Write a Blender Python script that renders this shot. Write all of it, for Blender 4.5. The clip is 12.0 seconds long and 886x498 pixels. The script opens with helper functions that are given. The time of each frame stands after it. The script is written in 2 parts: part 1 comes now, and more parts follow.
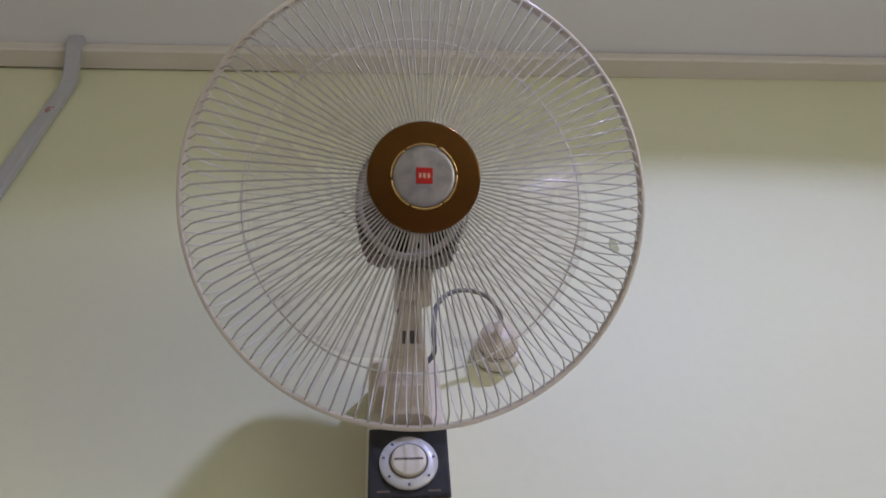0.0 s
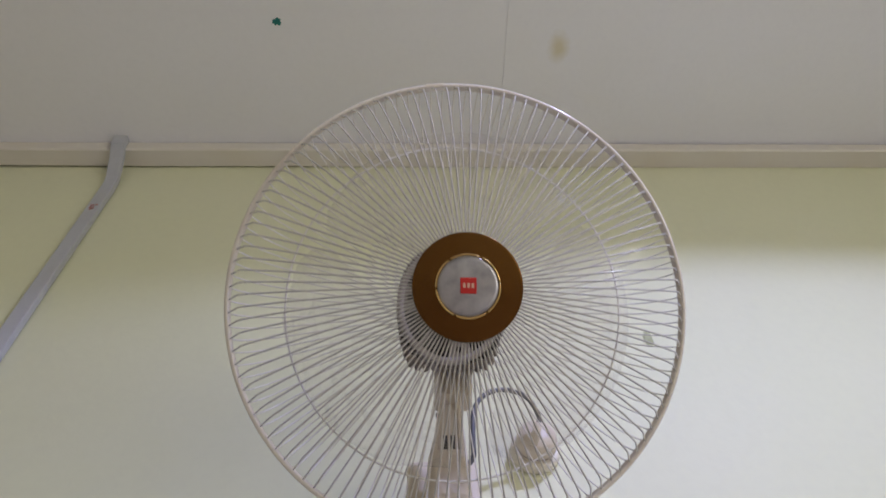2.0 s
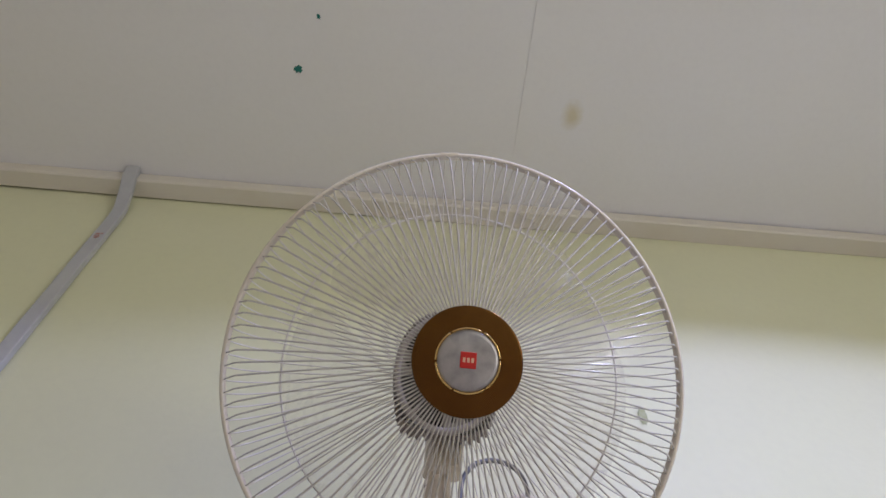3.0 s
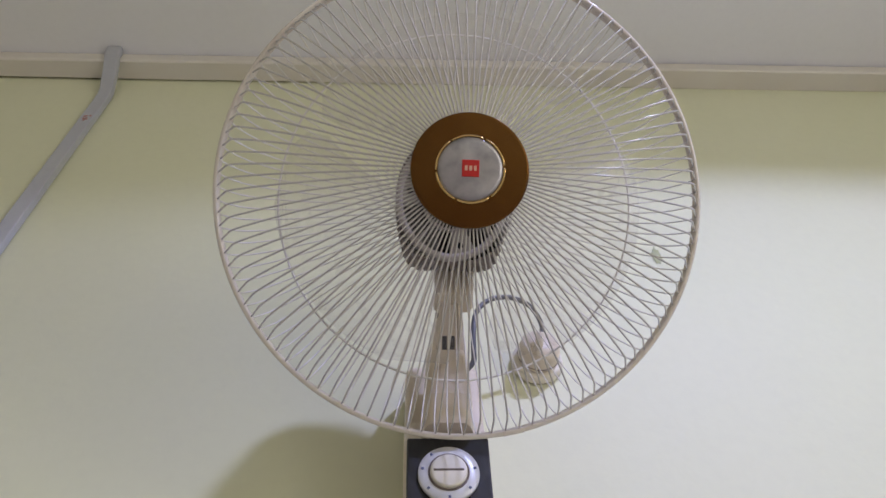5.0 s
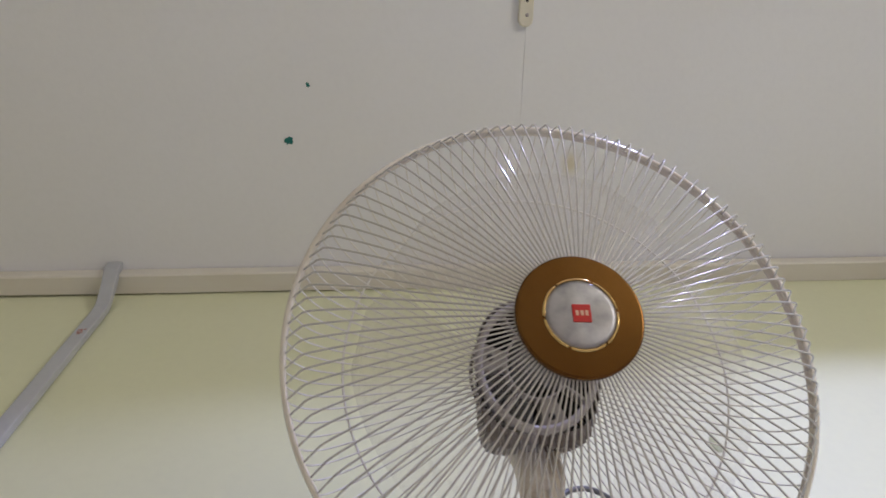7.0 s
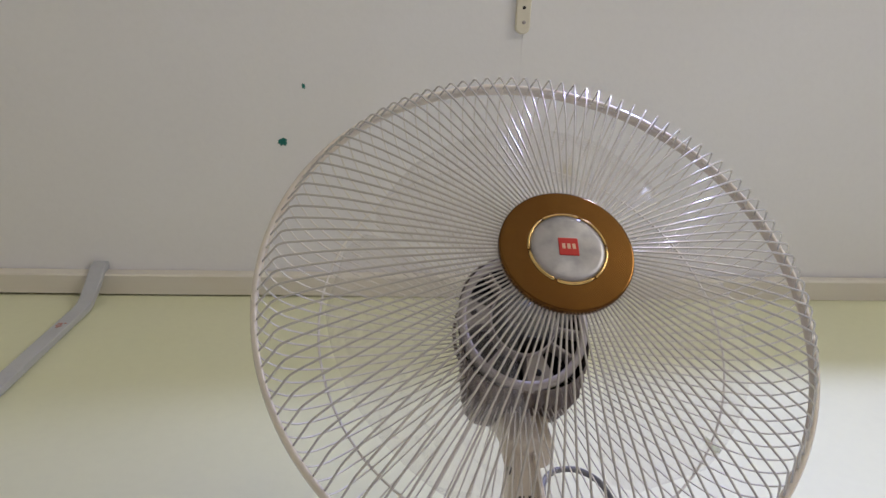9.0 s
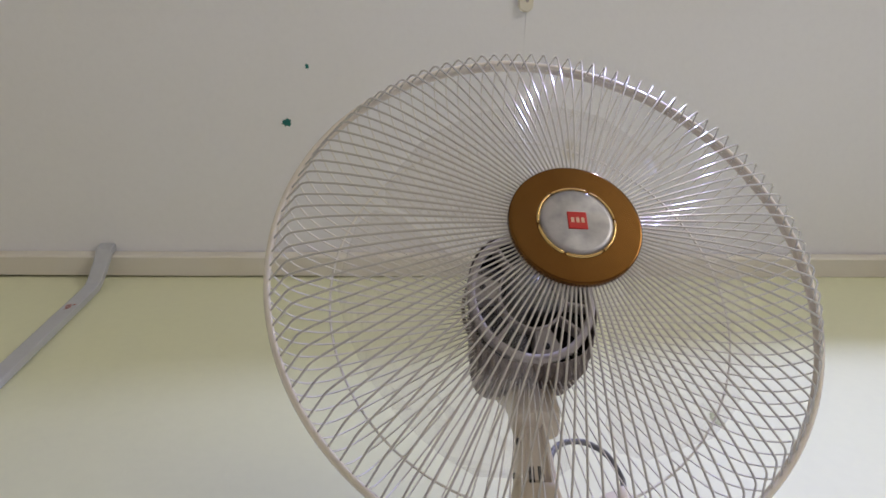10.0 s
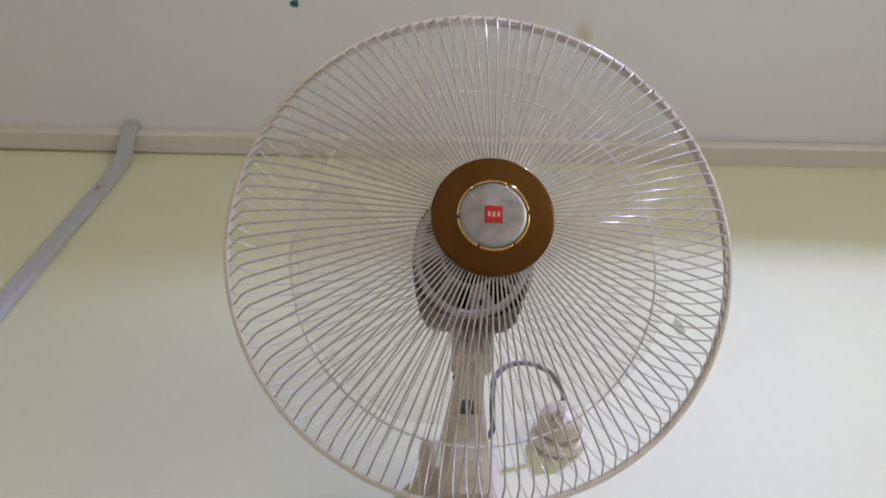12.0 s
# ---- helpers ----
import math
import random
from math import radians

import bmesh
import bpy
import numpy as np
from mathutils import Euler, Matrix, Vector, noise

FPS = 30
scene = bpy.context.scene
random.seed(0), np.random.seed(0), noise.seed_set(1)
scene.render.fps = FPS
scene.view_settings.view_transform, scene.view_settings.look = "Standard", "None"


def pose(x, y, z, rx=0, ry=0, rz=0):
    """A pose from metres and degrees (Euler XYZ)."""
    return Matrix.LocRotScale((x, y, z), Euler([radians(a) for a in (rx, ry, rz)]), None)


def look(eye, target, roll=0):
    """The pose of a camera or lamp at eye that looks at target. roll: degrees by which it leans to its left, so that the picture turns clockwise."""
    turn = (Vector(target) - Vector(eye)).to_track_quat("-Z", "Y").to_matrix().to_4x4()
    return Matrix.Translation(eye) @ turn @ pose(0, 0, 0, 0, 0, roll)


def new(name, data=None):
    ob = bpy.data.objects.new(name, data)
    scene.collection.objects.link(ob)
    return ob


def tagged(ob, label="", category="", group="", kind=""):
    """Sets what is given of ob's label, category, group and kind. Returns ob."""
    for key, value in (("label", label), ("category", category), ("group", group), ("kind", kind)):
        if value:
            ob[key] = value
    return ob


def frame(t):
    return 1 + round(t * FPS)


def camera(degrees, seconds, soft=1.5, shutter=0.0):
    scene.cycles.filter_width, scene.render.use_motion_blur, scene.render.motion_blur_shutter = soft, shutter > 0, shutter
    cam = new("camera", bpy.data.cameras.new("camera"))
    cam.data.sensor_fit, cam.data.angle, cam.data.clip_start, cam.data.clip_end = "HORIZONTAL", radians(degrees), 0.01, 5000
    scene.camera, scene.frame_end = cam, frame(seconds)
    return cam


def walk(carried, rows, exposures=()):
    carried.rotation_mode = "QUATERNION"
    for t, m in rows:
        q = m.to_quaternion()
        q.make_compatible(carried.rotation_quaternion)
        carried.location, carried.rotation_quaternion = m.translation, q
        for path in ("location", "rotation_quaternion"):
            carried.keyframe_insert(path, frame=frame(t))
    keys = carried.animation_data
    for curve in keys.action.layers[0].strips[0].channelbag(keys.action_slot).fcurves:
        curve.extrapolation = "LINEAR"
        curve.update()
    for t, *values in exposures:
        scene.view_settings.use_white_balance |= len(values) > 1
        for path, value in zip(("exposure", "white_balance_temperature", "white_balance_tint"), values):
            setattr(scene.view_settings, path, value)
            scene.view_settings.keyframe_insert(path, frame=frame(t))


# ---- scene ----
# Camera and its walk
PATH = [
    (0, (-0.0280, -0.7056, 1.5139), (0.1270, 0.6169, 3.0061), -5.25),
    (0.5, (-0.0365, -0.7141, 1.5140), (0.1252, 0.5355, 3.0671), -5.20),
    (1, (-0.0352, -0.7145, 1.5222), (0.1082, 0.4963, 3.1076), -5.09),
    (1.5, (-0.0405, -0.7253, 1.5173), (0.1007, 0.4678, 3.1163), -6.34),
    (2, (-0.0485, -0.7318, 1.5252), (0.0497, 0.4204, 3.1569), -4.27),
    (2.5, (-0.0532, -0.7459, 1.5340), (0.0546, 0.3143, 3.2264), -2.45),
    (3, (-0.0547, -0.7517, 1.5378), (0.0408, 0.2955, 3.2391), 0.06),
    (3.5, (-0.0544, -0.7368, 1.5226), (0.0666, 0.3820, 3.1760), -2.83),
    (5.3, (-0.0412, -0.6669, 1.5219), (0.0259, 0.6126, 3.0576), -1.83),
    (5.5, (-0.0430, -0.6780, 1.5356), (0.0125, 0.5031, 3.1487), 0.17),
    (6, (-0.0634, -0.6506, 1.5427), (0.0572, 0.3298, 3.2818), -5.37),
    (6.5, (-0.1127, -0.6163, 1.5419), (0.0728, 0.2003, 3.3581), -15.05),
    (7, (-0.1474, -0.5826, 1.5477), (0.0563, 0.1147, 3.4111), -16.10),
    (7.2, (-0.1578, -0.5738, 1.5472), (0.0273, 0.0780, 3.4290), -16.10),
    (8.8, (-0.1362, -0.4996, 1.5390), (0.0598, 0.0748, 3.4447), -17.42),
    (9, (-0.1328, -0.4962, 1.5408), (0.0741, 0.0673, 3.4486), -18.48),
    (9.5, (-0.1333, -0.4935, 1.5373), (0.0731, 0.0916, 3.4386), -17.82),
    (10, (-0.1395, -0.4928, 1.5337), (0.0633, 0.1195, 3.4268), -17.15),
    (10.5, (-0.1535, -0.5061, 1.5358), (0.0357, 0.1610, 3.4118), -13.27),
    (11, (-0.1425, -0.5383, 1.5395), (0.0367, 0.1681, 3.4020), -7.07),
    (11.2, (-0.1230, -0.5497, 1.5357), (0.0641, 0.2221, 3.3713), -6.21),
    (11.5, (-0.0836, -0.5718, 1.5375), (0.0943, 0.2749, 3.3407), -8.30),
    (12, (-0.0526, -0.6275, 1.5260), (0.0084, 0.4420, 3.2150), -1.80),
]
cam = camera(64.81, 12.0, soft=1.5, shutter=0.4)
walk(cam, [(t, look(eye, target, roll)) for t, eye, target, roll in PATH], exposures=[(0.0, -0.55), (0.5, -0.38), (1.0, -0.35), (2.0, -0.27), (6.0, -0.15), (7.0, -0.07), (9.5, -0.03), (11.0, -0.05), (12.0, -0.10)])

# World, lamps
X0, X1, Y0, H = -2.1, 2.3, -3.4, 2.9  # the room
world = bpy.data.worlds.new("world")
scene.world = world
world.use_nodes = True
sky = world.node_tree.nodes.new("ShaderNodeTexSky")
sky.sky_type, sky.sun_disc, sky.sun_elevation, sky.sun_rotation = "NISHITA", False, radians(35), radians(200)
back = world.node_tree.nodes["Background"]
world.node_tree.links.new(sky.outputs[0], back.inputs[0])
back.inputs[1].default_value = 0.1


def lamp(name, m, power, colour, size, size_y=None, shape="DISK"):
    data = bpy.data.lights.new(name, "AREA")
    data.energy, data.color, data.shape, data.size = power, colour, shape, size
    if size_y:
        data.size_y = size_y
    ob = new(name, data)
    ob.matrix_world = m
    return ob


LAMP = Vector((0.595, -1.01, 2.806))
lamp("standin_lamp_light", pose(*LAMP), 27.0, (0.52, 0.565, 1.03), 0.092)
lamp("fill_light", look((X1 + 0.07, -2.55, 1.5), (X0, -2.55, 1.5)), 34.5, (1.0, 0.965, 0.885), 1.15, 1.05, "RECTANGLE")


# Materials
def material(name, colour, rough=0.5, metal=0.0, spots=0.0, spot_scale=6.0, grain=0.0, grain_scale=120.0, bump=0.0, bump_scale=200.0, tint=None, coat=0.0, per_piece=0.0):
    """A principled surface with stains at a large scale, grain at a fine one, and a fine relief."""
    mat = bpy.data.materials.new(name)
    mat.use_nodes = True
    nodes, links = mat.node_tree.nodes, mat.node_tree.links
    b = nodes["Principled BSDF"]
    b.inputs["Roughness"].default_value, b.inputs["Metallic"].default_value = rough, metal
    b.inputs["Coat Weight"].default_value = coat
    place = nodes.new("ShaderNodeTexCoord")
    col = nodes.new("ShaderNodeRGB")
    col.outputs[0].default_value = (*colour, 1)
    last = col.outputs[0]
    for amount, size, other, detail in ((spots, spot_scale, tint or [c * 0.6 for c in colour], 6), (grain, grain_scale, [c * 0.7 for c in colour], 3)):
        if not amount:
            continue
        n = nodes.new("ShaderNodeTexNoise")
        n.inputs["Scale"].default_value, n.inputs["Detail"].default_value = size, detail
        links.new(place.outputs["Object"], n.inputs["Vector"])
        ramp = nodes.new("ShaderNodeMapRange")
        ramp.inputs["From Min"].default_value, ramp.inputs["From Max"].default_value = 0.42, 0.72
        ramp.inputs["To Max"].default_value = amount
        links.new(n.outputs[0], ramp.inputs[0])
        mix = nodes.new("ShaderNodeMix")
        mix.data_type = "RGBA"
        links.new(ramp.outputs[0], mix.inputs[0])
        links.new(last, mix.inputs[6])
        mix.inputs[7].default_value = (*other, 1)
        last = mix.outputs[2]
    if per_piece:
        info, hue = nodes.new("ShaderNodeObjectInfo"), nodes.new("ShaderNodeHueSaturation")
        ramp = nodes.new("ShaderNodeMapRange")
        ramp.inputs["To Min"].default_value, ramp.inputs["To Max"].default_value = 1 - per_piece, 1 + per_piece
        links.new(info.outputs["Random"], ramp.inputs[0])
        links.new(ramp.outputs[0], hue.inputs["Value"])
        links.new(last, hue.inputs["Color"])
        last = hue.outputs[0]
    links.new(last, b.inputs["Base Color"])
    if bump:
        n, bm = nodes.new("ShaderNodeTexNoise"), nodes.new("ShaderNodeBump")
        n.inputs["Scale"].default_value, n.inputs["Detail"].default_value = bump_scale, 4
        bm.inputs["Strength"].default_value, bm.inputs["Distance"].default_value = bump, 0.002
        links.new(place.outputs["Object"], n.inputs["Vector"])
        links.new(n.outputs[0], bm.inputs["Height"])
        links.new(bm.outputs[0], b.inputs["Normal"])
    return mat


def add_stain(mat, centre, size, colour, strength):
    """A blotch with a soft, uneven edge round one place of the surface."""
    nodes, links = mat.node_tree.nodes, mat.node_tree.links
    b = nodes["Principled BSDF"]
    was = b.inputs["Base Color"].links[0].from_socket
    place = nodes.new("ShaderNodeTexCoord")
    shift = nodes.new("ShaderNodeVectorMath")
    shift.operation = "SUBTRACT"
    shift.inputs[1].default_value = centre
    links.new(place.outputs["Object"], shift.inputs[0])
    scale = nodes.new("ShaderNodeVectorMath")
    scale.operation = "DIVIDE"
    scale.inputs[1].default_value = size
    links.new(shift.outputs[0], scale.inputs[0])
    length = nodes.new("ShaderNodeVectorMath")
    length.operation = "LENGTH"
    links.new(scale.outputs[0], length.inputs[0])
    n = nodes.new("ShaderNodeTexNoise")
    n.inputs["Scale"].default_value, n.inputs["Detail"].default_value = 45, 5
    links.new(place.outputs["Object"], n.inputs["Vector"])
    add = nodes.new("ShaderNodeMath")
    add.operation = "MULTIPLY_ADD"
    links.new(n.outputs[0], add.inputs[0])
    add.inputs[1].default_value = 0.9
    links.new(length.outputs["Value"], add.inputs[2])
    ramp = nodes.new("ShaderNodeMapRange")
    ramp.inputs["From Min"].default_value, ramp.inputs["From Max"].default_value = 1.75, 0.7
    ramp.inputs["To Max"].default_value = strength
    links.new(add.outputs[0], ramp.inputs[0])
    mix = nodes.new("ShaderNodeMix")
    mix.data_type = "RGBA"
    links.new(ramp.outputs[0], mix.inputs[0])
    links.new(was, mix.inputs[6])
    mix.inputs[7].default_value = (*colour, 1)
    links.new(mix.outputs[2], b.inputs["Base Color"])


def clear_plastic(name, colour, veil, rough):
    """A thin see-through plastic: mostly transparent, with some milky body and gloss."""
    mat = bpy.data.materials.new(name)
    mat.use_nodes = True
    nodes, links = mat.node_tree.nodes, mat.node_tree.links
    b = nodes["Principled BSDF"]
    b.inputs["Base Color"].default_value, b.inputs["Roughness"].default_value = (*colour, 1), rough
    glass, mix = nodes.new("ShaderNodeBsdfTransparent"), nodes.new("ShaderNodeMixShader")
    glass.inputs[0].default_value = (0.985, 0.98, 0.98, 1)
    n, ramp = nodes.new("ShaderNodeTexNoise"), nodes.new("ShaderNodeMapRange")
    place = nodes.new("ShaderNodeTexCoord")
    links.new(place.outputs["Object"], n.inputs["Vector"])
    n.inputs["Scale"].default_value, n.inputs["Detail"].default_value = 25, 5
    ramp.inputs["To Min"].default_value, ramp.inputs["To Max"].default_value = veil * 0.75, veil * 1.25
    links.new(n.outputs[0], ramp.inputs[0])
    links.new(ramp.outputs[0], mix.inputs[0])
    links.new(glass.outputs[0], mix.inputs[1])
    links.new(b.outputs[0], mix.inputs[2])
    links.new(mix.outputs[0], nodes["Material Output"].inputs[0])
    return mat


side_paint = material("off_white_wall_paint", (0.775, 0.755, 0.62), 0.6, spots=0.2, spot_scale=2, tint=(0.72, 0.70, 0.54), bump=0.1, bump_scale=90)
wall_paint = material("pale_green_wall_paint", (0.765, 0.765, 0.560), 0.6, spots=0.4, spot_scale=2.5, tint=(0.725, 0.745, 0.485), grain=0.06, grain_scale=60, bump=0.12, bump_scale=90)
ceiling_paint = material("off_white_ceiling_paint", (0.865, 0.865, 0.915), 0.7, spots=0.4, spot_scale=1.2, tint=(0.85, 0.82, 0.80), grain=0.05, grain_scale=80, bump=0.1, bump_scale=140)
add_stain(ceiling_paint, (0.256, -0.257, 2.9), (0.020, 0.030, 0.5), (0.62, 0.53, 0.28), 0.6)
batten_paint = material("cream_batten_paint", (0.76, 0.72, 0.665), 0.5, spots=0.35, spot_scale=9, tint=(0.70, 0.62, 0.50), bump=0.1)
floor_mat = material("grey_brown_floor", (0.47, 0.405, 0.35), 0.4, spots=0.4, spot_scale=3, grain=0.2)
pvc_grey = material("grey_pvc", (0.50, 0.51, 0.56), 0.45, spots=0.3, spot_scale=14, tint=(0.44, 0.43, 0.46), grain=0.1, bump=0.05)
red_mark_mat = material("faded_red_ink", (0.50, 0.22, 0.20), 0.6, spots=0.6, spot_scale=300, tint=(0.50, 0.45, 0.46))
teal_paint = material("teal_paint", (0.008, 0.17, 0.15), 0.5, spots=0.3, spot_scale=200)
grey_scuff = material("grey_green_scuff", (0.40, 0.42, 0.24), 0.7, spots=0.6, spot_scale=120, tint=(0.52, 0.53, 0.36))
cream_wire = material("cream_wire_shaded", (0.58, 0.552, 0.53), 0.085, spots=0.3, spot_scale=30, tint=(0.46, 0.42, 0.39), coat=0.5)
rear_wire = material("rear_wire_lightened", (0.86, 0.83, 0.79), 0.08, spots=0.3, spot_scale=30, tint=(0.74, 0.69, 0.64))
cream_band = material("cream_rim_plastic", (0.84, 0.78, 0.70), 0.22, spots=0.35, spot_scale=25, tint=(0.70, 0.58, 0.48), bump=0.05)
ivory_plastic = material("aged_ivory_plastic", (0.70, 0.615, 0.50), 0.4, spots=0.35, spot_scale=18, tint=(0.60, 0.49, 0.38), grain=0.08, grain_scale=300, bump=0.05, bump_scale=400)
ivory_light = material("light_ivory_plastic", (0.80, 0.75, 0.64), 0.4, spots=0.2, spot_scale=25, bump=0.03)
motor_mat = material("taupe_motor_plastic", (0.190, 0.150, 0.138), 0.5, spots=0.4, spot_scale=30, tint=(0.15, 0.12, 0.115), bump=0.08)
face_mat = material("dusty_grey_plastic", (0.36, 0.33, 0.32), 0.5, spots=0.4, spot_scale=60, tint=(0.27, 0.24, 0.23), bump=0.05)
ring_mat = material("dusty_white_plastic", (0.44, 0.40, 0.40), 0.45, spots=0.4, spot_scale=40, tint=(0.36, 0.31, 0.31))
black_mat = material("black_plastic", (0.02, 0.02, 0.022), 0.4, spots=0.4, spot_scale=60, tint=(0.06, 0.06, 0.06), bump=0.05)
dark_hole = material("dark_inside_shade", (0.012, 0.011, 0.012), 0.8, spots=0.3, spot_scale=50)
def brushed(mat, amount):
    """Turned metal: gloss drawn out round the axis."""
    b, t = mat.node_tree.nodes["Principled BSDF"], mat.node_tree.nodes.new("ShaderNodeTangent")
    t.direction_type, t.axis = "RADIAL", "Z"
    b.inputs["Anisotropic"].default_value = amount
    mat.node_tree.links.new(t.outputs[0], b.inputs["Tangent"])
    return mat


gold_mat = material("brown_gold_metal", (0.150, 0.068, 0.017), 0.15, 0.9, spots=0.6, spot_scale=30, tint=(0.125, 0.050, 0.010), grain=0.15, grain_scale=400, bump=0.02)
bright_gold = material("polished_gold", (0.72, 0.50, 0.22), 0.18, 1.0, spots=0.2, spot_scale=60)
silver_mat = material("brushed_silver", (0.45, 0.43, 0.46), 0.40, 0.6, spots=0.9, spot_scale=70, tint=(0.27, 0.265, 0.30), grain=0.15, grain_scale=500)
red_mat = material("red_enamel", (0.62, 0.02, 0.02), 0.35, spots=0.2, spot_scale=300)
pale_ink = material("pale_gold_ink", (0.80, 0.50, 0.38), 0.4)
dial_silver = material("pale_dial_face", (0.74, 0.74, 0.78), 0.35, 0.1, spots=0.2, spot_scale=90)
blue_ink = material("blue_grey_ink", (0.10, 0.12, 0.22), 0.5)
brown_line = material("brown_groove", (0.16, 0.12, 0.09), 0.6)
cable_mat = material("dark_grey_cable", (0.10, 0.10, 0.115), 0.45, spots=0.5, spot_scale=120, tint=(0.20, 0.20, 0.21))
blade_mat = clear_plastic("clear_grey_blade", (0.88, 0.85, 0.84), 0.125, 0.16)
steel_mat = material("steel", (0.5, 0.5, 0.5), 0.3, 1.0)
dome_mat = material("white_enamel", (0.85, 0.85, 0.82), 0.3)


brushed(gold_mat, 0.25)
brushed(silver_mat, 0.6)


# Building helpers
WORLD_OF = {}


def part(name, bm, mat, parent=None, label="", m=Matrix(), smooth=False, data=None):
    """One mesh object at the world pose m, under a thing or a part."""
    if data is None:
        data = bpy.data.meshes.new(name)
        bmesh.ops.recalc_face_normals(bm, faces=bm.faces)
        bm.to_mesh(data)
        bm.free()
        data.materials.append(mat)
        if smooth:
            for poly in data.polygons:
                poly.use_smooth = True
    ob = new(name, data)
    WORLD_OF[ob] = m
    if parent:
        ob.parent = parent
        ob.matrix_basis = WORLD_OF[parent].inverted() @ m
    else:
        ob.matrix_basis = m
    return tagged(ob, label)


def empty(name, m):
    ob = new(name)
    ob.matrix_basis = m
    WORLD_OF[ob] = m
    return ob


def box(lo, hi, bevel=0.0, segments=2, bm=None):
    bm = bm or bmesh.new()
    lo, hi = Vector(lo), Vector(hi)
    made = bmesh.ops.create_cube(bm, size=1, matrix=Matrix.LocRotScale((lo + hi) / 2, None, hi - lo))
    if bevel:
        edges = list({e for v in made["verts"] for e in v.link_edges})
        bmesh.ops.bevel(bm, geom=edges, offset=bevel, segments=segments, profile=0.5, affect="EDGES")
    return bm


def lathe(profile, steps=64, closed=False, bm=None):
    """Turns (radius, height) pairs about the local z axis."""
    bm = bm or bmesh.new()
    rings = []
    for r, z in profile:
        rings.append([bm.verts.new((r * math.cos(a), r * math.sin(a), z)) for a in (2 * math.pi * k / steps for k in range(steps))] if r > 1e-6 else [bm.verts.new((0, 0, z))])
    pairs = list(zip(rings, rings[1:])) + ([(rings[-1], rings[0])] if closed else [])
    for a, b in pairs:
        for k in range(steps):
            j = (k + 1) % steps
            if len(a) == 1 and len(b) > 1:
                bm.faces.new((a[0], b[k], b[j]))
            elif len(b) == 1 and len(a) > 1:
                bm.faces.new((a[k], a[j], b[0]))
            elif len(a) > 1:
                bm.faces.new((a[k], a[j], b[j], b[k]))
    return bm


def loft(sections, bm=None, caps=True):
    """Joins rings of equally many points."""
    bm = bm or bmesh.new()
    rings = [[bm.verts.new(p) for p in s] for s in sections]
    for a, b in zip(rings, rings[1:]):
        for k in range(len(a)):
            j = (k + 1) % len(a)
            bm.faces.new((a[k], a[j], b[j], b[k]))
    if caps:
        bm.faces.new(rings[0])
        bm.faces.new(rings[-1])
    return bm


def tube(points, radius, sides=6, bm=None, closed=False):
    """A round rod along the points."""
    pts = [Vector(p) for p in points]
    sections, side = [], None
    for i, p in enumerate(pts):
        ahead = (pts[min(i + 1, len(pts) - 1)] - pts[max(i - 1, 0)]).normalized()
        if side is None:
            side = ahead.orthogonal().normalized()
        side = (side - ahead * side.dot(ahead)).normalized()
        up = ahead.cross(side)
        sections.append([p + radius * (math.cos(a) * side + math.sin(a) * up) for a in (2 * math.pi * k / sides for k in range(sides))])
    return loft(sections, bm)


def smooth_line(points, steps=8):
    """A Catmull-Rom line through the points."""
    pts = [Vector(p) for p in points]
    pts = [2 * pts[0] - pts[1], *pts, 2 * pts[-1] - pts[-2]]
    out = []
    for a, b, c, d in zip(pts, pts[1:], pts[2:], pts[3:]):
        for k in range(steps):
            t = k / steps
            out.append(0.5 * (2 * b + (c - a) * t + (2 * a - 5 * b + 4 * c - d) * t * t + (3 * b - a - 3 * c + d) * t ** 3))
    return out + [pts[-2]]


def squircle(cx, cy, w, h, power=4.0, n=32):
    """A rounded rectangle of half sizes w and h, as 2D points."""
    out = []
    for k in range(n):
        a = 2 * math.pi * k / n
        c, s = math.cos(a), math.sin(a)
        out.append((cx + w * math.copysign(abs(c) ** (2 / power), c), cy + h * math.copysign(abs(s) ** (2 / power), s)))
    return out


def blob(radius_x, radius_y, thick, seed, n=18, jag=0.25):
    """A flat, uneven fleck with its face to -z."""
    rng = random.Random(seed)
    bm = bmesh.new()
    edge = []
    for k in range(n):
        a, r = 2 * math.pi * k / n, 1 + rng.uniform(-jag, jag)
        edge.append((radius_x * r * math.cos(a), radius_y * r * math.sin(a)))
    loft([[(x, y, 0) for x, y in edge], [(0.85 * x, 0.85 * y, -thick) for x, y in edge]], bm)
    return bm


# The room
tagged(part("wall_north", box((X0 - 0.15, 0, 0), (X1 + 0.15, 0.15, H)), wall_paint), "pale green painted wall behind the fan", "wall", kind="structure")
tagged(part("wall_west", box((X0 - 0.15, Y0, 0), (X0, -0.002, H)), side_paint), "off-white painted side wall", "wall", kind="structure")
bm = box((X1, -1.95, 0), (X1 + 0.15, -0.002, H))
box((X1, Y0, 0), (X1 + 0.15, -3.15, H), bm=bm)
box((X1, -3.15, 0), (X1 + 0.15, -1.95, 0.95), bm=bm)
box((X1, -3.15, 2.05), (X1 + 0.15, -1.95, H), bm=bm)
tagged(part("wall_east", bm, side_paint), "off-white painted side wall with an opening added for the fill light", "wall", kind="structure")
tagged(part("wall_south", box((X0 - 0.15, Y0 - 0.15, 0), (X1 + 0.15, Y0 - 0.002, H)), side_paint), "off-white painted wall across from the fan", "wall", kind="structure")
tagged(part("floor", box((X0 - 0.15, Y0 - 0.15, -0.1), (X1 + 0.15, 0.15, -0.002)), floor_mat), "grey-brown floor of the room", "floor", kind="structure")
SEAM = 0.1475
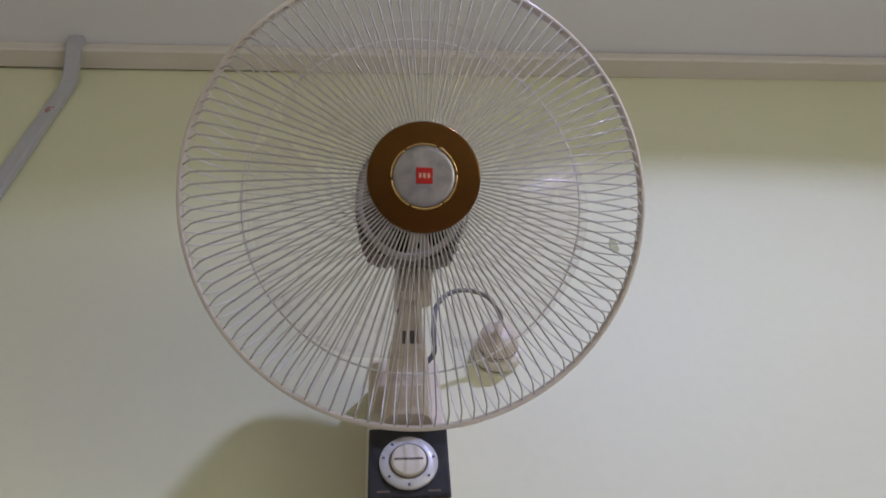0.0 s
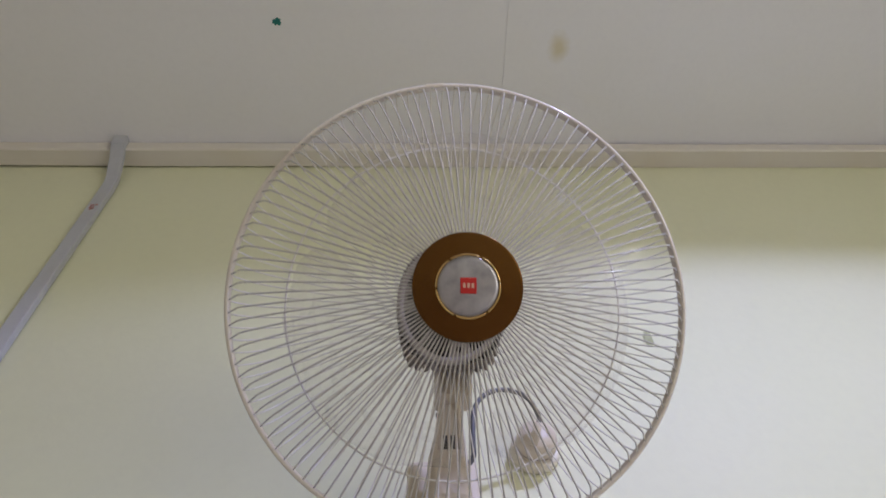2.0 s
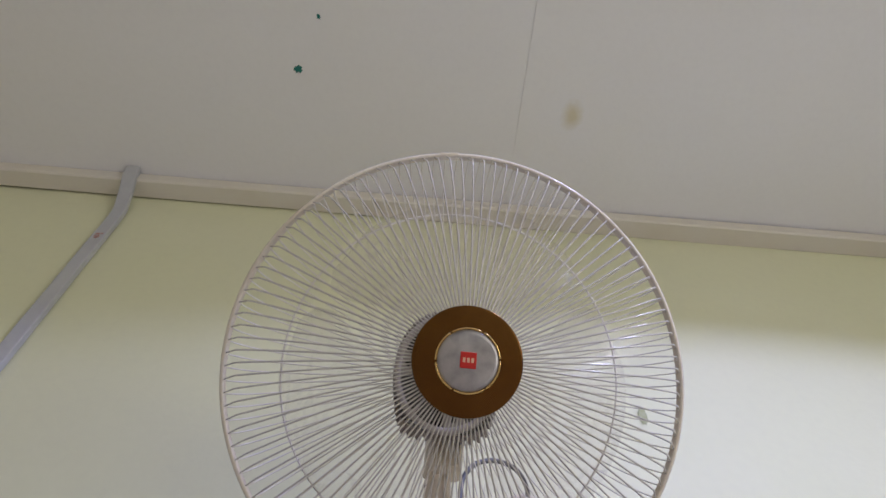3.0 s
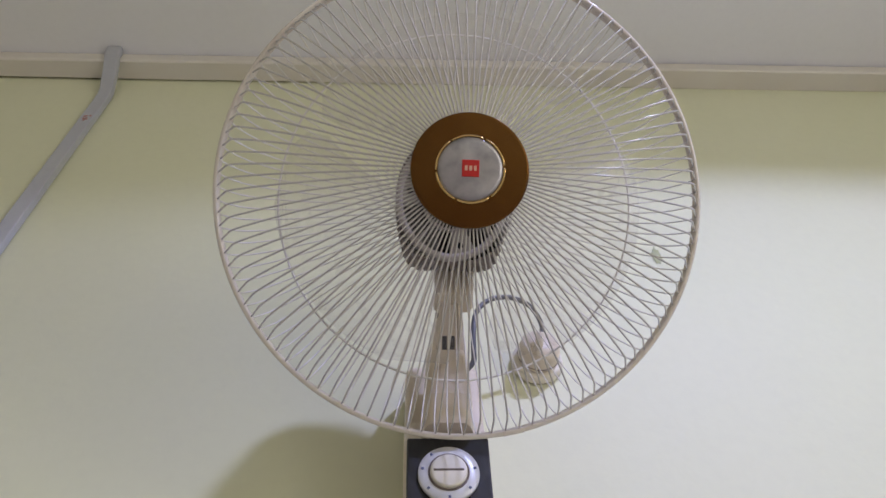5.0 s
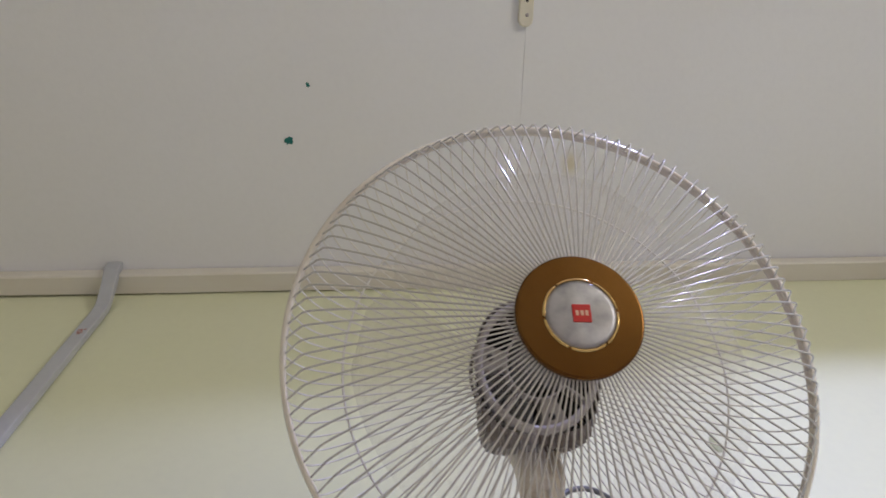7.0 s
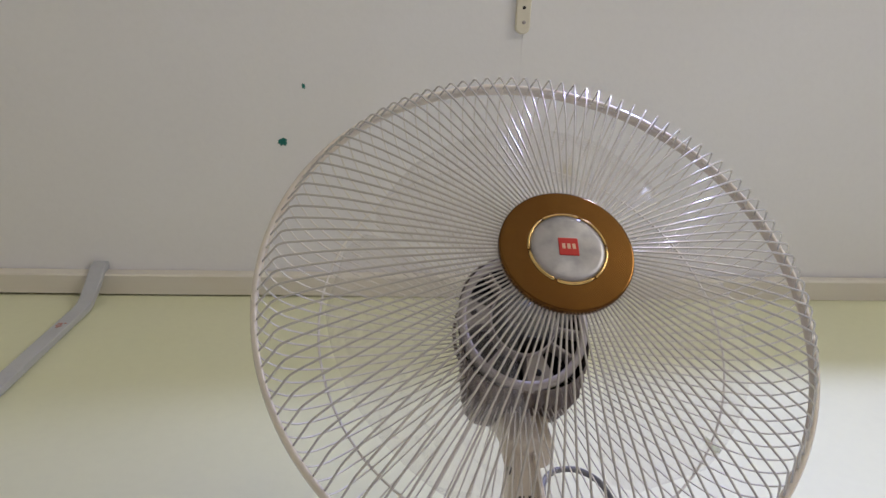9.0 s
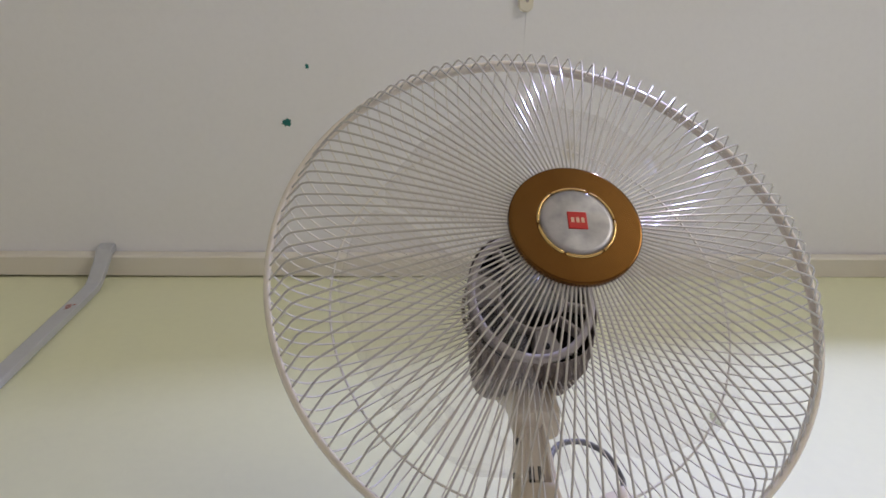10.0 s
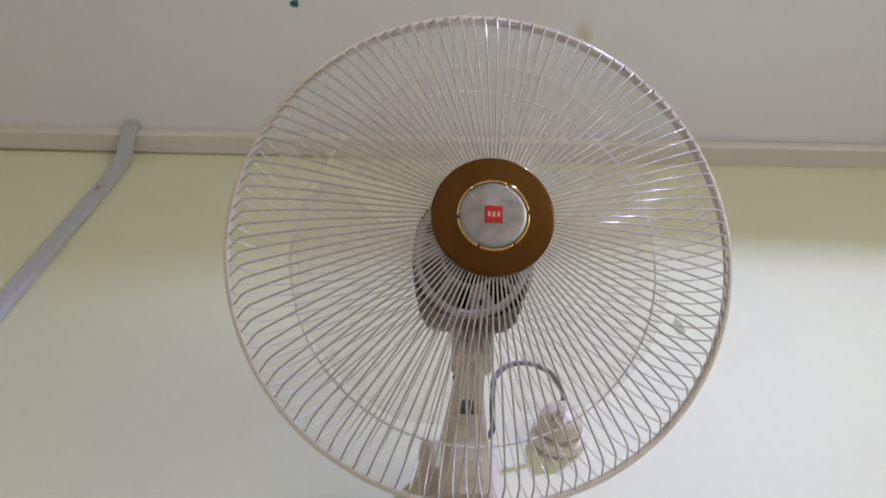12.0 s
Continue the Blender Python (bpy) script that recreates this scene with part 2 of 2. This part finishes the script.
bm = box((X0 - 0.15, Y0 - 0.15, H + 0.001), (SEAM - 0.00035, 0.15, H + 0.0025))
box((SEAM + 0.00035, Y0 - 0.15, H + 0.001), (X1 + 0.15, 0.15, H + 0.0025), bm=bm)
box((X0 - 0.15, Y0 - 0.15, H + 0.003), (X1 + 0.15, 0.15, H + 0.1), bm=bm)
tagged(part("ceiling", bm, ceiling_paint), "off-white painted board ceiling with a fine seam", "ceiling", kind="structure")

# Batten along the top of the wall, with an open joint behind it
bm = bmesh.new()
rows = []
rng = random.Random(4)
for k in range(45):
    x = X0 + 0.002 + (X1 - X0 - 0.004) * k / 44
    t = min(max((x + 0.9) / 1.5, 0), 1)
    gap = 0.0042 * (1 - t) + 0.0006 + rng.uniform(-0.0006, 0.0006)
    top = H - 0.0003 - 0.002 * t - rng.uniform(0, 0.0006) * t
    low, front = 2.869 + rng.uniform(-0.0004, 0.0004), -0.0435
    rows.append([(x, -gap, low), (x, front + 0.003, low), (x, front, low + 0.003), (x, front, top), (x, -gap, top)])
loft(rows, bm)
tagged(part("trim", bm, batten_paint), "cream painted timber batten under the ceiling", "batten", kind="structure")

# Grey trunking down the wall
trunking = empty("cable_trunking", pose(-0.635, 0, 1.2))
secs = []
for z, x, front, rear, half in ((1.2, -0.6505, -0.0145, -0.0015, 0.0126), (1.8, -0.6505, -0.0145, -0.0015, 0.0126), (2.3, -0.6505, -0.0145, -0.0015, 0.0126), (2.76, -0.6505, -0.0145, -0.0015, 0.0126), (2.785, -0.6508, -0.0155, -0.0020, 0.0127), (2.80, -0.6513, -0.019, -0.005, 0.0129), (2.84, -0.6530, -0.038, -0.022, 0.0136), (2.866, -0.6545, -0.053, -0.037, 0.0142), (2.872, -0.6550, -0.0565, -0.0440, 0.0144), (2.8995, -0.6565, -0.0605, -0.0445, 0.0148)):
    cy, h = (front + rear) / 2, (rear - front) / 2
    secs.append([(x + a, cy + b, z) for a, b in squircle(0, 0, half, h, 9, 24)])
part("cover", loft(secs), pvc_grey, trunking, "", smooth=False)
bm = bmesh.new()
rng = random.Random(2)
for k in range(11):
    x, z, s = -0.6500 + rng.uniform(-0.005, 0.005), 2.684 + rng.uniform(-0.009, 0.011), rng.uniform(0.0012, 0.0028)
    box((x - s, -0.0151, z - s), (x + s, -0.0143, z + s), bm=bm)
part("ink_mark", bm, red_mark_mat, trunking, "faded red ink smudge")
tagged(trunking, "grey plastic cable trunking running down the green wall", "trunking")

# Marks on the ceiling and the wall
m1 = part("paint_spot", blob(0.0085, 0.0075, 0.0012, 3, 22, 0.3), teal_paint, m=pose(-0.302, -0.303, H + 0.001))
tagged(m1, "round splash of dark teal paint on the ceiling", "paint spot", "paint spots on the ceiling")
m2 = part("paint_spot", blob(0.0032, 0.0055, 0.0008, 8, 14, 0.35), teal_paint, m=pose(-0.262, -0.409, H + 0.001, 0, 0, -15))
tagged(m2, "tiny fleck of dark teal paint on the ceiling", "paint spot", "paint spots on the ceiling")
tagged(part("wall_scuff", blob(0.0085, 0.020, 0.0008, 12, 20, 0.25), grey_scuff, m=pose(0.324, 0, 2.316, -90, 0, 8)), "small grey-green scuff on the painted wall", "scuff")

# Mounting strip on the ceiling
strip = empty("mounting_strip", pose(0.145, -0.65, H))
bm = bmesh.new()
outline = [(0.0135, -0.26), (0.0135, 0.118)]
outline += [(0.0135 * math.cos(a), 0.118 + 0.012 * math.sin(a)) for a in (math.pi * k / 10 for k in range(1, 10))]
outline += [(-0.0135, 0.118), (-0.0135, -0.26)]
loft([[(x, y, 0.001) for x, y in outline], [(x, y, -0.007) for x, y in outline], [(0.86 * x, y * 0.985, -0.009) for x, y in outline]], bm)
part("strip", bm, ivory_light, strip, m=pose(0.145, -0.65, H))
for y in (-0.567, -0.80):
    part("screw_hole", lathe([(0, -0.0004), (0.0032, -0.0004), (0.0026, 0.0)], 16), dark_hole, strip, "dark screw hole", m=pose(0.145, y, H - 0.0091))
part("screw", lathe([(0, -0.0022), (0.002, -0.002), (0.0034, -0.0008), (0.0036, 0.0)], 16), ring_mat, strip, "painted-over screw", m=pose(0.1465, -0.541, H - 0.009), smooth=True)
tagged(strip, "cream plastic mounting strip screwed to the ceiling", "mounting strip")


# The wall fan
FAN_AT, FAN_YAW, FAN_TILT = Vector((0.0, -0.3144, 2.0361)), radians(2.0), radians(-42.5)
ahead = Vector((math.sin(FAN_YAW) * math.cos(FAN_TILT), -math.cos(FAN_YAW) * math.cos(FAN_TILT), math.sin(FAN_TILT)))
right = Vector((0, 0, 1)).cross(ahead).normalized()
above = ahead.cross(right)
HEAD = Matrix(((right.x, above.x, ahead.x, FAN_AT.x), (right.y, above.y, ahead.y, FAN_AT.y), (right.z, above.z, ahead.z, FAN_AT.z), (0, 0, 0, 1)))
fan = empty("wall_fan", pose(-0.01, 0, 1.8))


def turned(a, z=0.0):
    return HEAD @ Matrix.Translation((0, 0, z)) @ Matrix.Rotation(a, 4, "Z")


# Guards: a rim band, and wires that share one mesh
WIRES, PHASE = 112, radians(1.5)
rim = lathe([(0.2142, -0.0002), (0.2156, 0.0012), (0.2176, 0.0010), (0.2190, -0.0010), (0.2194, -0.0044), (0.2188, -0.0078), (0.2170, -0.0094), (0.2146, -0.0088), (0.2146, -0.0074), (0.2164, -0.0064), (0.2164, -0.0026), (0.2146, -0.0014)], 160, closed=True)
front_guard = part("front_guard", rim, cream_band, fan, "front wire guard with a cream rim band", HEAD, True)
profile = smooth_line([(0.2157, 0, -0.0025), (0.2105, 0, 0.0080), (0.2050, 0, 0.0190), (0.2020, 0, 0.0252), (0.1985, 0, 0.0292), (0.1930, 0, 0.0323), (0.1860, 0, 0.0350), (0.167, 0, 0.0415), (0.133, 0, 0.0500), (0.09, 0, 0.0575), (0.055, 0, 0.0622), (0.044, 0, 0.0635)], 4)
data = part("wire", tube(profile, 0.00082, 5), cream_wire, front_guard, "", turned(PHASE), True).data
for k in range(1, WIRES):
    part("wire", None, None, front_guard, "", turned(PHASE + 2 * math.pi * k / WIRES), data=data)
ring_r = 0.1722
rear_guard = part("rear_guard", lathe([(ring_r + 0.0010 * math.cos(a), -0.0606 + 0.0010 * math.sin(a)) for a in (math.pi * k / 4 for k in range(8))], 120, closed=True), rear_wire, fan, "rear wire guard with a stiffening ring", HEAD, True)
profile = smooth_line([(0.2157, 0, -0.0055), (0.2140, 0, -0.015), (0.208, 0, -0.030), (0.197, 0, -0.045), (0.1722, 0, -0.0590), (0.13, 0, -0.070), (0.09, 0, -0.0765), (0.066, 0, -0.079), (0.050, 0, -0.080)], 4)
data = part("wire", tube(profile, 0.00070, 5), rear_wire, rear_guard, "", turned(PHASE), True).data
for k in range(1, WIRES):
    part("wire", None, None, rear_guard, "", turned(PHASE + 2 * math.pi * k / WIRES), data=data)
part("inner_ring", lathe([(0.0580 + 0.0016 * math.cos(a), -0.082 + 0.0016 * math.sin(a)) for a in (math.pi * k / 4 for k in range(8))], 72, closed=True), motor_mat, rear_guard, "", HEAD, True)
for a in (112, 298):
    part("rim_clip", box((0.2144, -0.010, -0.0094), (0.2192, 0.010, 0.0014), 0.0014), cream_band, front_guard, "cream rim clip", turned(radians(a - 15)))

# Badge on the guard's middle
plate = part("badge_plate", lathe([(0, 0.0600), (0.046, 0.0600), (0.0477, 0.0622), (0.0477, 0.0674), (0.0473, 0.0681), (0.0466, 0.0684), (0.0455, 0.06845), (0.0400, 0.0686), (0.0330, 0.0688), (0.0287, 0.0690), (0.0284, 0.0690), (0, 0.0690)], 96), gold_mat, fan, "round brown-gold metal badge plate", HEAD, True)
bm = bmesh.new()
for k in range(6):
    start = radians(60 * k + 8)
    secs = []
    for j in range(13):
        a = start + radians(56) * j / 12
        secs.append([((r) * math.cos(a), (r) * math.sin(a), z) for r, z in ((0.0264, 0.0672), (0.0265, 0.0700), (0.0271, 0.0708), (0.0281, 0.0702), (0.0286, 0.0692), (0.0287, 0.0672))])
    loft(secs, bm)
part("bezel", bm, bright_gold, plate, "notched polished gold bezel", HEAD, True)
part("badge", lathe([(0, 0.0715), (0.012, 0.0714), (0.0225, 0.0710), (0.0252, 0.0706), (0.0262, 0.0698), (0.0263, 0.0672)], 72), silver_mat, plate, "brushed silver badge", HEAD, True)
part("red_square", box((-0.0069, -0.0069, 0.0710), (0.0069, 0.0069, 0.0722), 0.0004, 1), red_mat, plate, "red square emblem", HEAD)
bm = bmesh.new()
for x in (-0.0036, 0.0, 0.0036):
    box((x - 0.0011, -0.0020, 0.0720), (x + 0.0011, 0.0020, 0.0725), bm=bm)
part("emblem", bm, pale_ink, plate, "three pale bars", HEAD)

# Blades: clear plastic, at rest
part("blade_hub", lathe([(0, 0.018), (0.018, 0.017), (0.025, 0.012), (0.027, 0.0), (0.027, -0.022), (0.024, -0.024), (0.024, 0.0), (0.016, 0.012), (0, 0.013)], 48), blade_mat, fan, "clear plastic blade hub", HEAD, True)
part("shaft", lathe([(0, 0.022), (0.003, 0.022), (0.0035, 0.02), (0.0035, -0.05), (0, -0.05)], 16), steel_mat, fan, "steel motor shaft", HEAD, True)


def blade_mesh():
    bm = bmesh.new()
    grid = []
    for i in range(15):
        u = i / 14
        r = 0.026 + (0.166 - 0.026) * u
        lead = radians(20 + 34 * min(u * 1.5, 1) ** 0.8 + 3 * u)
        trail = radians(-18 - 34 * min(u * 1.4, 1) - 4 * math.sin(math.pi * u))
        if u > 0.86:
            pinch = 1 - ((u - 0.86) / 0.14) ** 2 * 0.45
            lead, trail = lead * pinch, trail * pinch
        row = []
        for j in range(13):
            w = j / 12
            a = trail + (lead - trail) * w
            pitch = (0.5 - w) * (0.036 - 0.014 * u) + 0.006 * math.sin(math.pi * w)
            row.append(bm.verts.new((r * math.cos(a), r * math.sin(a), -0.008 + pitch)))
        grid.append(row)
    for a, b in zip(grid, grid[1:]):
        for k in range(12):
            bm.faces.new((a[k], a[k + 1], b[k + 1], b[k]))
    bmesh.ops.solidify(bm, geom=bm.faces[:], thickness=0.0018)
    return bm


data = part("blade", blade_mesh(), blade_mat, fan, "clear greyish plastic fan blade", turned(radians(96)), True).data
for a in (216, 336):
    part("blade", None, None, fan, "clear greyish plastic fan blade", turned(radians(a)), data=data)

def even(points, n):
    """The closed outline again, with n points at even steps."""
    ring = [Vector(p) for p in points] + [Vector(points[0])]
    at = [0.0]
    for a, b in zip(ring, ring[1:]):
        at.append(at[-1] + (b - a).length)
    out, k = [], 0
    for i in range(n):
        want = at[-1] * i / n
        while at[k + 1] < want:
            k += 1
        t = (want - at[k]) / (at[k + 1] - at[k])
        out.append(tuple(ring[k].lerp(ring[k + 1], t)))
    return out


# Motor housing with ribs, its front ring and openings whose shade is painted near black
N = 176
secs = []
for d, w, h, low, power, rib in ((-0.047, 0.0545, 0.0600, 0.0, 2.2, 0.0), (-0.050, 0.0540, 0.0615, 0.0, 2.5, 0.0016), (-0.056, 0.0525, 0.0648, 0.0, 3.2, 0.0036), (-0.064, 0.0490, 0.0672, 0.0, 4.8, 0.0036), (-0.095, 0.0480, 0.0655, 0.0, 5.0, 0.0036), (-0.128, 0.0465, 0.0620, 0.0, 5.0, 0.0036), (-0.136, 0.045, 0.060, 0.0, 4.5, 0.0), (-0.160, 0.042, 0.055, 0.0, 4.0, 0.0), (-0.172, 0.030, 0.040, 0.0, 3.0, 0.0)):
    lean = 0.05 * (-0.047 - d)  # the body runs slightly aside, and is rounder on top
    ring = [b if a[1] < 0 else a for a, b in zip(squircle(0, low, w, h, min(power, 2.4), 400), squircle(0, low, w, h, power * 1.25, 400))]
    secs.append([(x * (1 - (rib / 0.06 if k % 4 < 2 else 0)) + lean, y * (1 - (rib / 0.06 if k % 4 < 2 else 0)), d) for k, (x, y) in enumerate(even(ring, N))])
bm = bmesh.new()
loft(secs, bm, caps=False)
bm.faces.new([v for v in bm.verts if abs(v.co.z + 0.172) < 1e-5][:N])
MOTOR = HEAD @ Matrix.Translation((-0.005, 0, 0))
OVAL = MOTOR @ Matrix.Diagonal((0.90, 1, 1, 1))
motor = part("motor_housing", bm, motor_mat, fan, "ribbed taupe motor housing", MOTOR)
part("front_ring", lathe([(0.0530, -0.048), (0.0534, -0.0450), (0.0555, -0.0435), (0.0590, -0.0440), (0.0604, -0.047), (0.0606, -0.053), (0.0580, -0.054), (0.0545, -0.052)], 72, closed=True), ring_mat, motor, "dusty white front ring", OVAL, True)
part("inside", lathe([(0, -0.064), (0.03, -0.066), (0.0575, -0.062), (0.0575, -0.050)], 48), dark_hole, motor, "motor opening with its shade painted near black", OVAL, True)
part("boss", lathe([(0, -0.036), (0.010, -0.036), (0.016, -0.040), (0.019, -0.050), (0.020, -0.064)], 32), black_mat, motor, "", MOTOR, True)
part("bearing_ring", lathe([(0.0290, -0.060), (0.0290, -0.0470), (0.0296, -0.0462), (0.0306, -0.0462), (0.0312, -0.0470), (0.0312, -0.060)], 56, closed=True), ring_mat, motor, "dusty white inner ring", OVAL, True)


def web(half_in, half_out, top):
    """A radial web of the motor's face, wider at the rim, with a rounded top edge."""
    rows = []
    for r, hw in ((0.0305, half_in), (0.038, half_in * 0.7 + half_out * 0.3), (0.047, half_in * 0.25 + half_out * 0.75), (0.0545, half_out)):
        rows.append([(r, w, z) for w, z in ((-hw, -0.062), (hw, -0.062), (hw, top - 0.001), (hw - 0.0008, top), (-hw + 0.0008, top), (-hw, top - 0.001))])
    return loft(rows)


wide = part("web", web(0.0075, 0.0135, -0.0478), face_mat, motor, "wide pale web", OVAL @ Matrix.Rotation(radians(172), 4, "Z")).data
for a in (282, 52):
    part("web", None, None, motor, "wide pale web", OVAL @ Matrix.Rotation(radians(a), 4, "Z"), data=wide)
thin = part("spoke", web(0.0013, 0.0020, -0.0485), ring_mat, motor, "", OVAL @ Matrix.Rotation(radians(232), 4, "Z")).data
for a in (322, 350, 120):
    part("spoke", None, None, motor, "", OVAL @ Matrix.Rotation(radians(a), 4, "Z"), data=thin)
for a in (172, 282, 52):
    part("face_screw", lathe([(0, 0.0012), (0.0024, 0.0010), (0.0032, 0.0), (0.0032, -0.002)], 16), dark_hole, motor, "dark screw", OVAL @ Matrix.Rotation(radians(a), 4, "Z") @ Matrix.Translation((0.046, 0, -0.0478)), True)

# Neck, stem and base on the wall
def section(cx, cy, w, d, z, power=4.5):
    return [(x, y, z) for x, y in squircle(cx, cy, w, d, power, 28)]


neck = part("neck", loft([section(-0.003, -0.1790, 0.0180, 0.0125, 2.0275), section(-0.003, -0.1790, 0.0198, 0.0140, 2.0290), section(-0.001, -0.1840, 0.0205, 0.0200, 2.060), section(0.001, -0.1890, 0.0230, 0.030, 2.090), section(0.001, -0.190, 0.0250, 0.044, 2.115)]), ivory_plastic, fan, "ivory plastic tilting neck", smooth=False)
part("lock_tab", box((-0.0255, -0.196, 2.0690), (-0.0200, -0.186, 2.0755), 0.0012, 1), dark_hole, neck, "dark locking tab")


def channelled(cx, cy, w, d, z, groove, power=4.5):
    """A section whose front is hollowed out between two side rails."""
    out = []
    for x, y in squircle(cx, cy, w, d, power, 96):
        deep = groove if y < cy and abs(x - cx) < 0.52 * w else 0.0
        out.append((x, y + deep, z))
    return out


stem = part("stem", loft([channelled(-0.0095, -0.070, 0.0255, 0.058, 1.921, 0), channelled(-0.0095, -0.080, 0.0250, 0.062, 1.945, 0), channelled(-0.0088, -0.1015, 0.0216, 0.0505, 1.9905, 0), channelled(-0.0088, -0.102, 0.0215, 0.0502, 1.9915, 0.006), channelled(-0.0070, -0.122, 0.0165, 0.045, 2.007, 0.006), channelled(-0.0062, -0.135, 0.0134, 0.046, 2.022, 0.005), channelled(-0.0050, -0.155, 0.0123, 0.034, 2.045, 0.004), channelled(-0.002, -0.160, 0.0120, 0.026, 2.064, 0.004)]), ivory_plastic, fan, "tapered ivory plastic stem with a channel down its front")
for x in (-0.0118, -0.0040):
    part("slot", loft([[(x + a, y + b, z) for a, b in ((-0.0024, -0.0008), (0.0024, -0.0008), (0.0024, 0.004), (-0.0024, 0.004))] for y, z in ((-0.1464, 1.9924), (-0.1570, 2.0035))]), dark_hole, stem, "dark slot")
for x, y, z in ((-0.0192, -0.170, 2.0200), (-0.0205, -0.140, 2.0160)):
    part("side_screw", lathe([(0, 0.0022), (0.0026, 0.0018), (0.0034, 0.0), (0.0034, -0.003)], 20), dark_hole, stem, "dark screw recess", pose(x, y, z, 0, -90, 0), True)
bm = bmesh.new()
loft([section(-0.0105, -0.045, 0.0405, 0.0445, 1.80, 9), section(-0.0105, -0.050, 0.0415, 0.0495, 1.81, 9), section(-0.0105, -0.050, 0.0415, 0.0495, 1.924, 9), section(-0.0105, -0.038, 0.0415, 0.0375, 1.960, 9), section(-0.0105, -0.0305, 0.0415, 0.0300, 2.040, 9), section(-0.0105, -0.028, 0.0398, 0.0275, 2.050, 9)], bm)
base = part("base", bm, ivory_plastic, fan, "ivory plastic base box on the wall")
panel = part("control_panel", box((-0.0485, -0.1045, 1.8455), (0.0295, -0.0985, 1.921), 0.002), black_mat, fan, "glossy black control panel")
DIAL = pose(-0.0098, -0.1044, 1.8805, 90, 0, 0)
part("dial_ring", lathe([(0.014, 0.0), (0.0282, 0.0), (0.0284, 0.0025), (0.0272, 0.0042), (0.0190, 0.0050), (0.014, 0.0050)], 64), dial_silver, panel, "pale silver dial ring", DIAL, True)
part("knob", lathe([(0.0172, 0.0040), (0.0170, 0.0072), (0.0162, 0.0086), (0.0148, 0.0090), (0, 0.0092)], 56), ivory_light, panel, "cream turning knob", DIAL, True)
part("knob_trim", lathe([(0.0174, 0.0049), (0.0190, 0.0049), (0.0190, 0.0056), (0.0174, 0.0058)], 56, closed=True), motor_mat, panel, "", DIAL, True)
part("knob_groove", box((-0.0138, -0.0011, 0.0088), (0.0138, 0.0011, 0.0096), 0.0004, 1), brown_line, panel, "brown pointer line", DIAL)
for a in (-90, -40, 10, 130, 170, 220):
    part("dial_mark", box((0.0232, -0.0011, 0.0044), (0.0256, 0.0011, 0.0051)), blue_ink, panel, "", DIAL @ Matrix.Rotation(radians(a), 4, "Z"))
for x in (-0.034, 0.014):
    part("caption_bar", box((x - 0.006, -0.1052, 1.8505), (x + 0.006, -0.1043, 1.8525)), brown_line, panel, "")
tagged(fan, "cream wall-mounted fan with a wire guard and a gold badge", "fan")

# Socket, plug and cord beside the fan
socket = empty("wall_socket", pose(0.112, 0, 2.101))
facing = pose(0.112, 0, 2.101, 90, 0, 0)
part("socket_base", lathe([(0, 0.003), (0.0318, 0.003), (0.0322, 0.004), (0.0318, 0.010), (0.0304, 0.0138), (0.0275, 0.0148), (0, 0.0148)], 56), ivory_light, socket, "round cream socket base", facing, True)
part("shadow_gap_plate", lathe([(0, 0.0), (0.0298, 0.0), (0.0298, 0.0031), (0, 0.0031)], 48), motor_mat, socket, "recessed plate, dark for the shadow gap at the wall", facing)
tagged(socket, "round cream surface socket on the green wall", "socket")
plug = empty("plug", pose(0.112, -0.013, 2.101))
part("plug_body", lathe([(0, 0.0150), (0.0235, 0.0150), (0.0258, 0.0178), (0.0256, 0.031), (0.0238, 0.038), (0.0185, 0.043), (0.010, 0.045), (0, 0.045)], 56), ivory_plastic, plug, "", facing, True)
part("plug_seam", lathe([(0.0252, 0.0205), (0.0261, 0.0205), (0.0261, 0.0220), (0.0252, 0.0220)], 56, closed=True), motor_mat, plug, "", facing, True)
part("cord_sleeve", tube([(0.1040, -0.040, 2.0840), (0.1080, -0.050, 2.0920), (0.1102, -0.061, 2.1020)], 0.0052, 10), ivory_plastic, plug, "cream cord sleeve", smooth=True)
tagged(plug, "cream plug pushed into the wall socket", "plug")
cord = smooth_line([(0.1100, -0.058, 2.0980), (0.1120, -0.064, 2.1100), (0.0980, -0.085, 2.1190), (0.0770, -0.100, 2.1180), (0.0590, -0.107, 2.1130), (0.0410, -0.111, 2.1020), (0.0270, -0.112, 2.0800), (0.0230, -0.110, 2.0510), (0.0222, -0.106, 2.0330), (0.0212, -0.099, 2.0200), (0.0080, -0.092, 2.0080)], 6)
tagged(part("power_cord", tube(cord, 0.0030, 8), cable_mat, smooth=True), "dark grey power cord looping from plug to fan", "cord")

# Stand-in dome lamp that lights the wall; added unseen, it hangs behind the camera
dome = empty("standin_dome_lamp", pose(LAMP.x, LAMP.y, H))
part("shade", lathe([(0.03, 0.09), (0.09, 0.085), (0.135, 0.045), (0.160, -0.043), (0.163, -0.043), (0.138, 0.049), (0.092, 0.089), (0.03, 0.094)], 48, closed=True), dome_mat, dome, "white shade added unseen, tilted to cut light off the upper wall", pose(*LAMP, 0, 2.2, 0), True)
part("rose", lathe([(0, 0.0), (0.05, 0.0), (0.05, -0.02), (0.03, -0.05), (0.03, -0.06), (0, -0.06)], 32), dome_mat, dome, "", pose(LAMP.x, LAMP.y, H), True)
tagged(dome, "unseen stand-in dome lamp under the ceiling", "lamp")
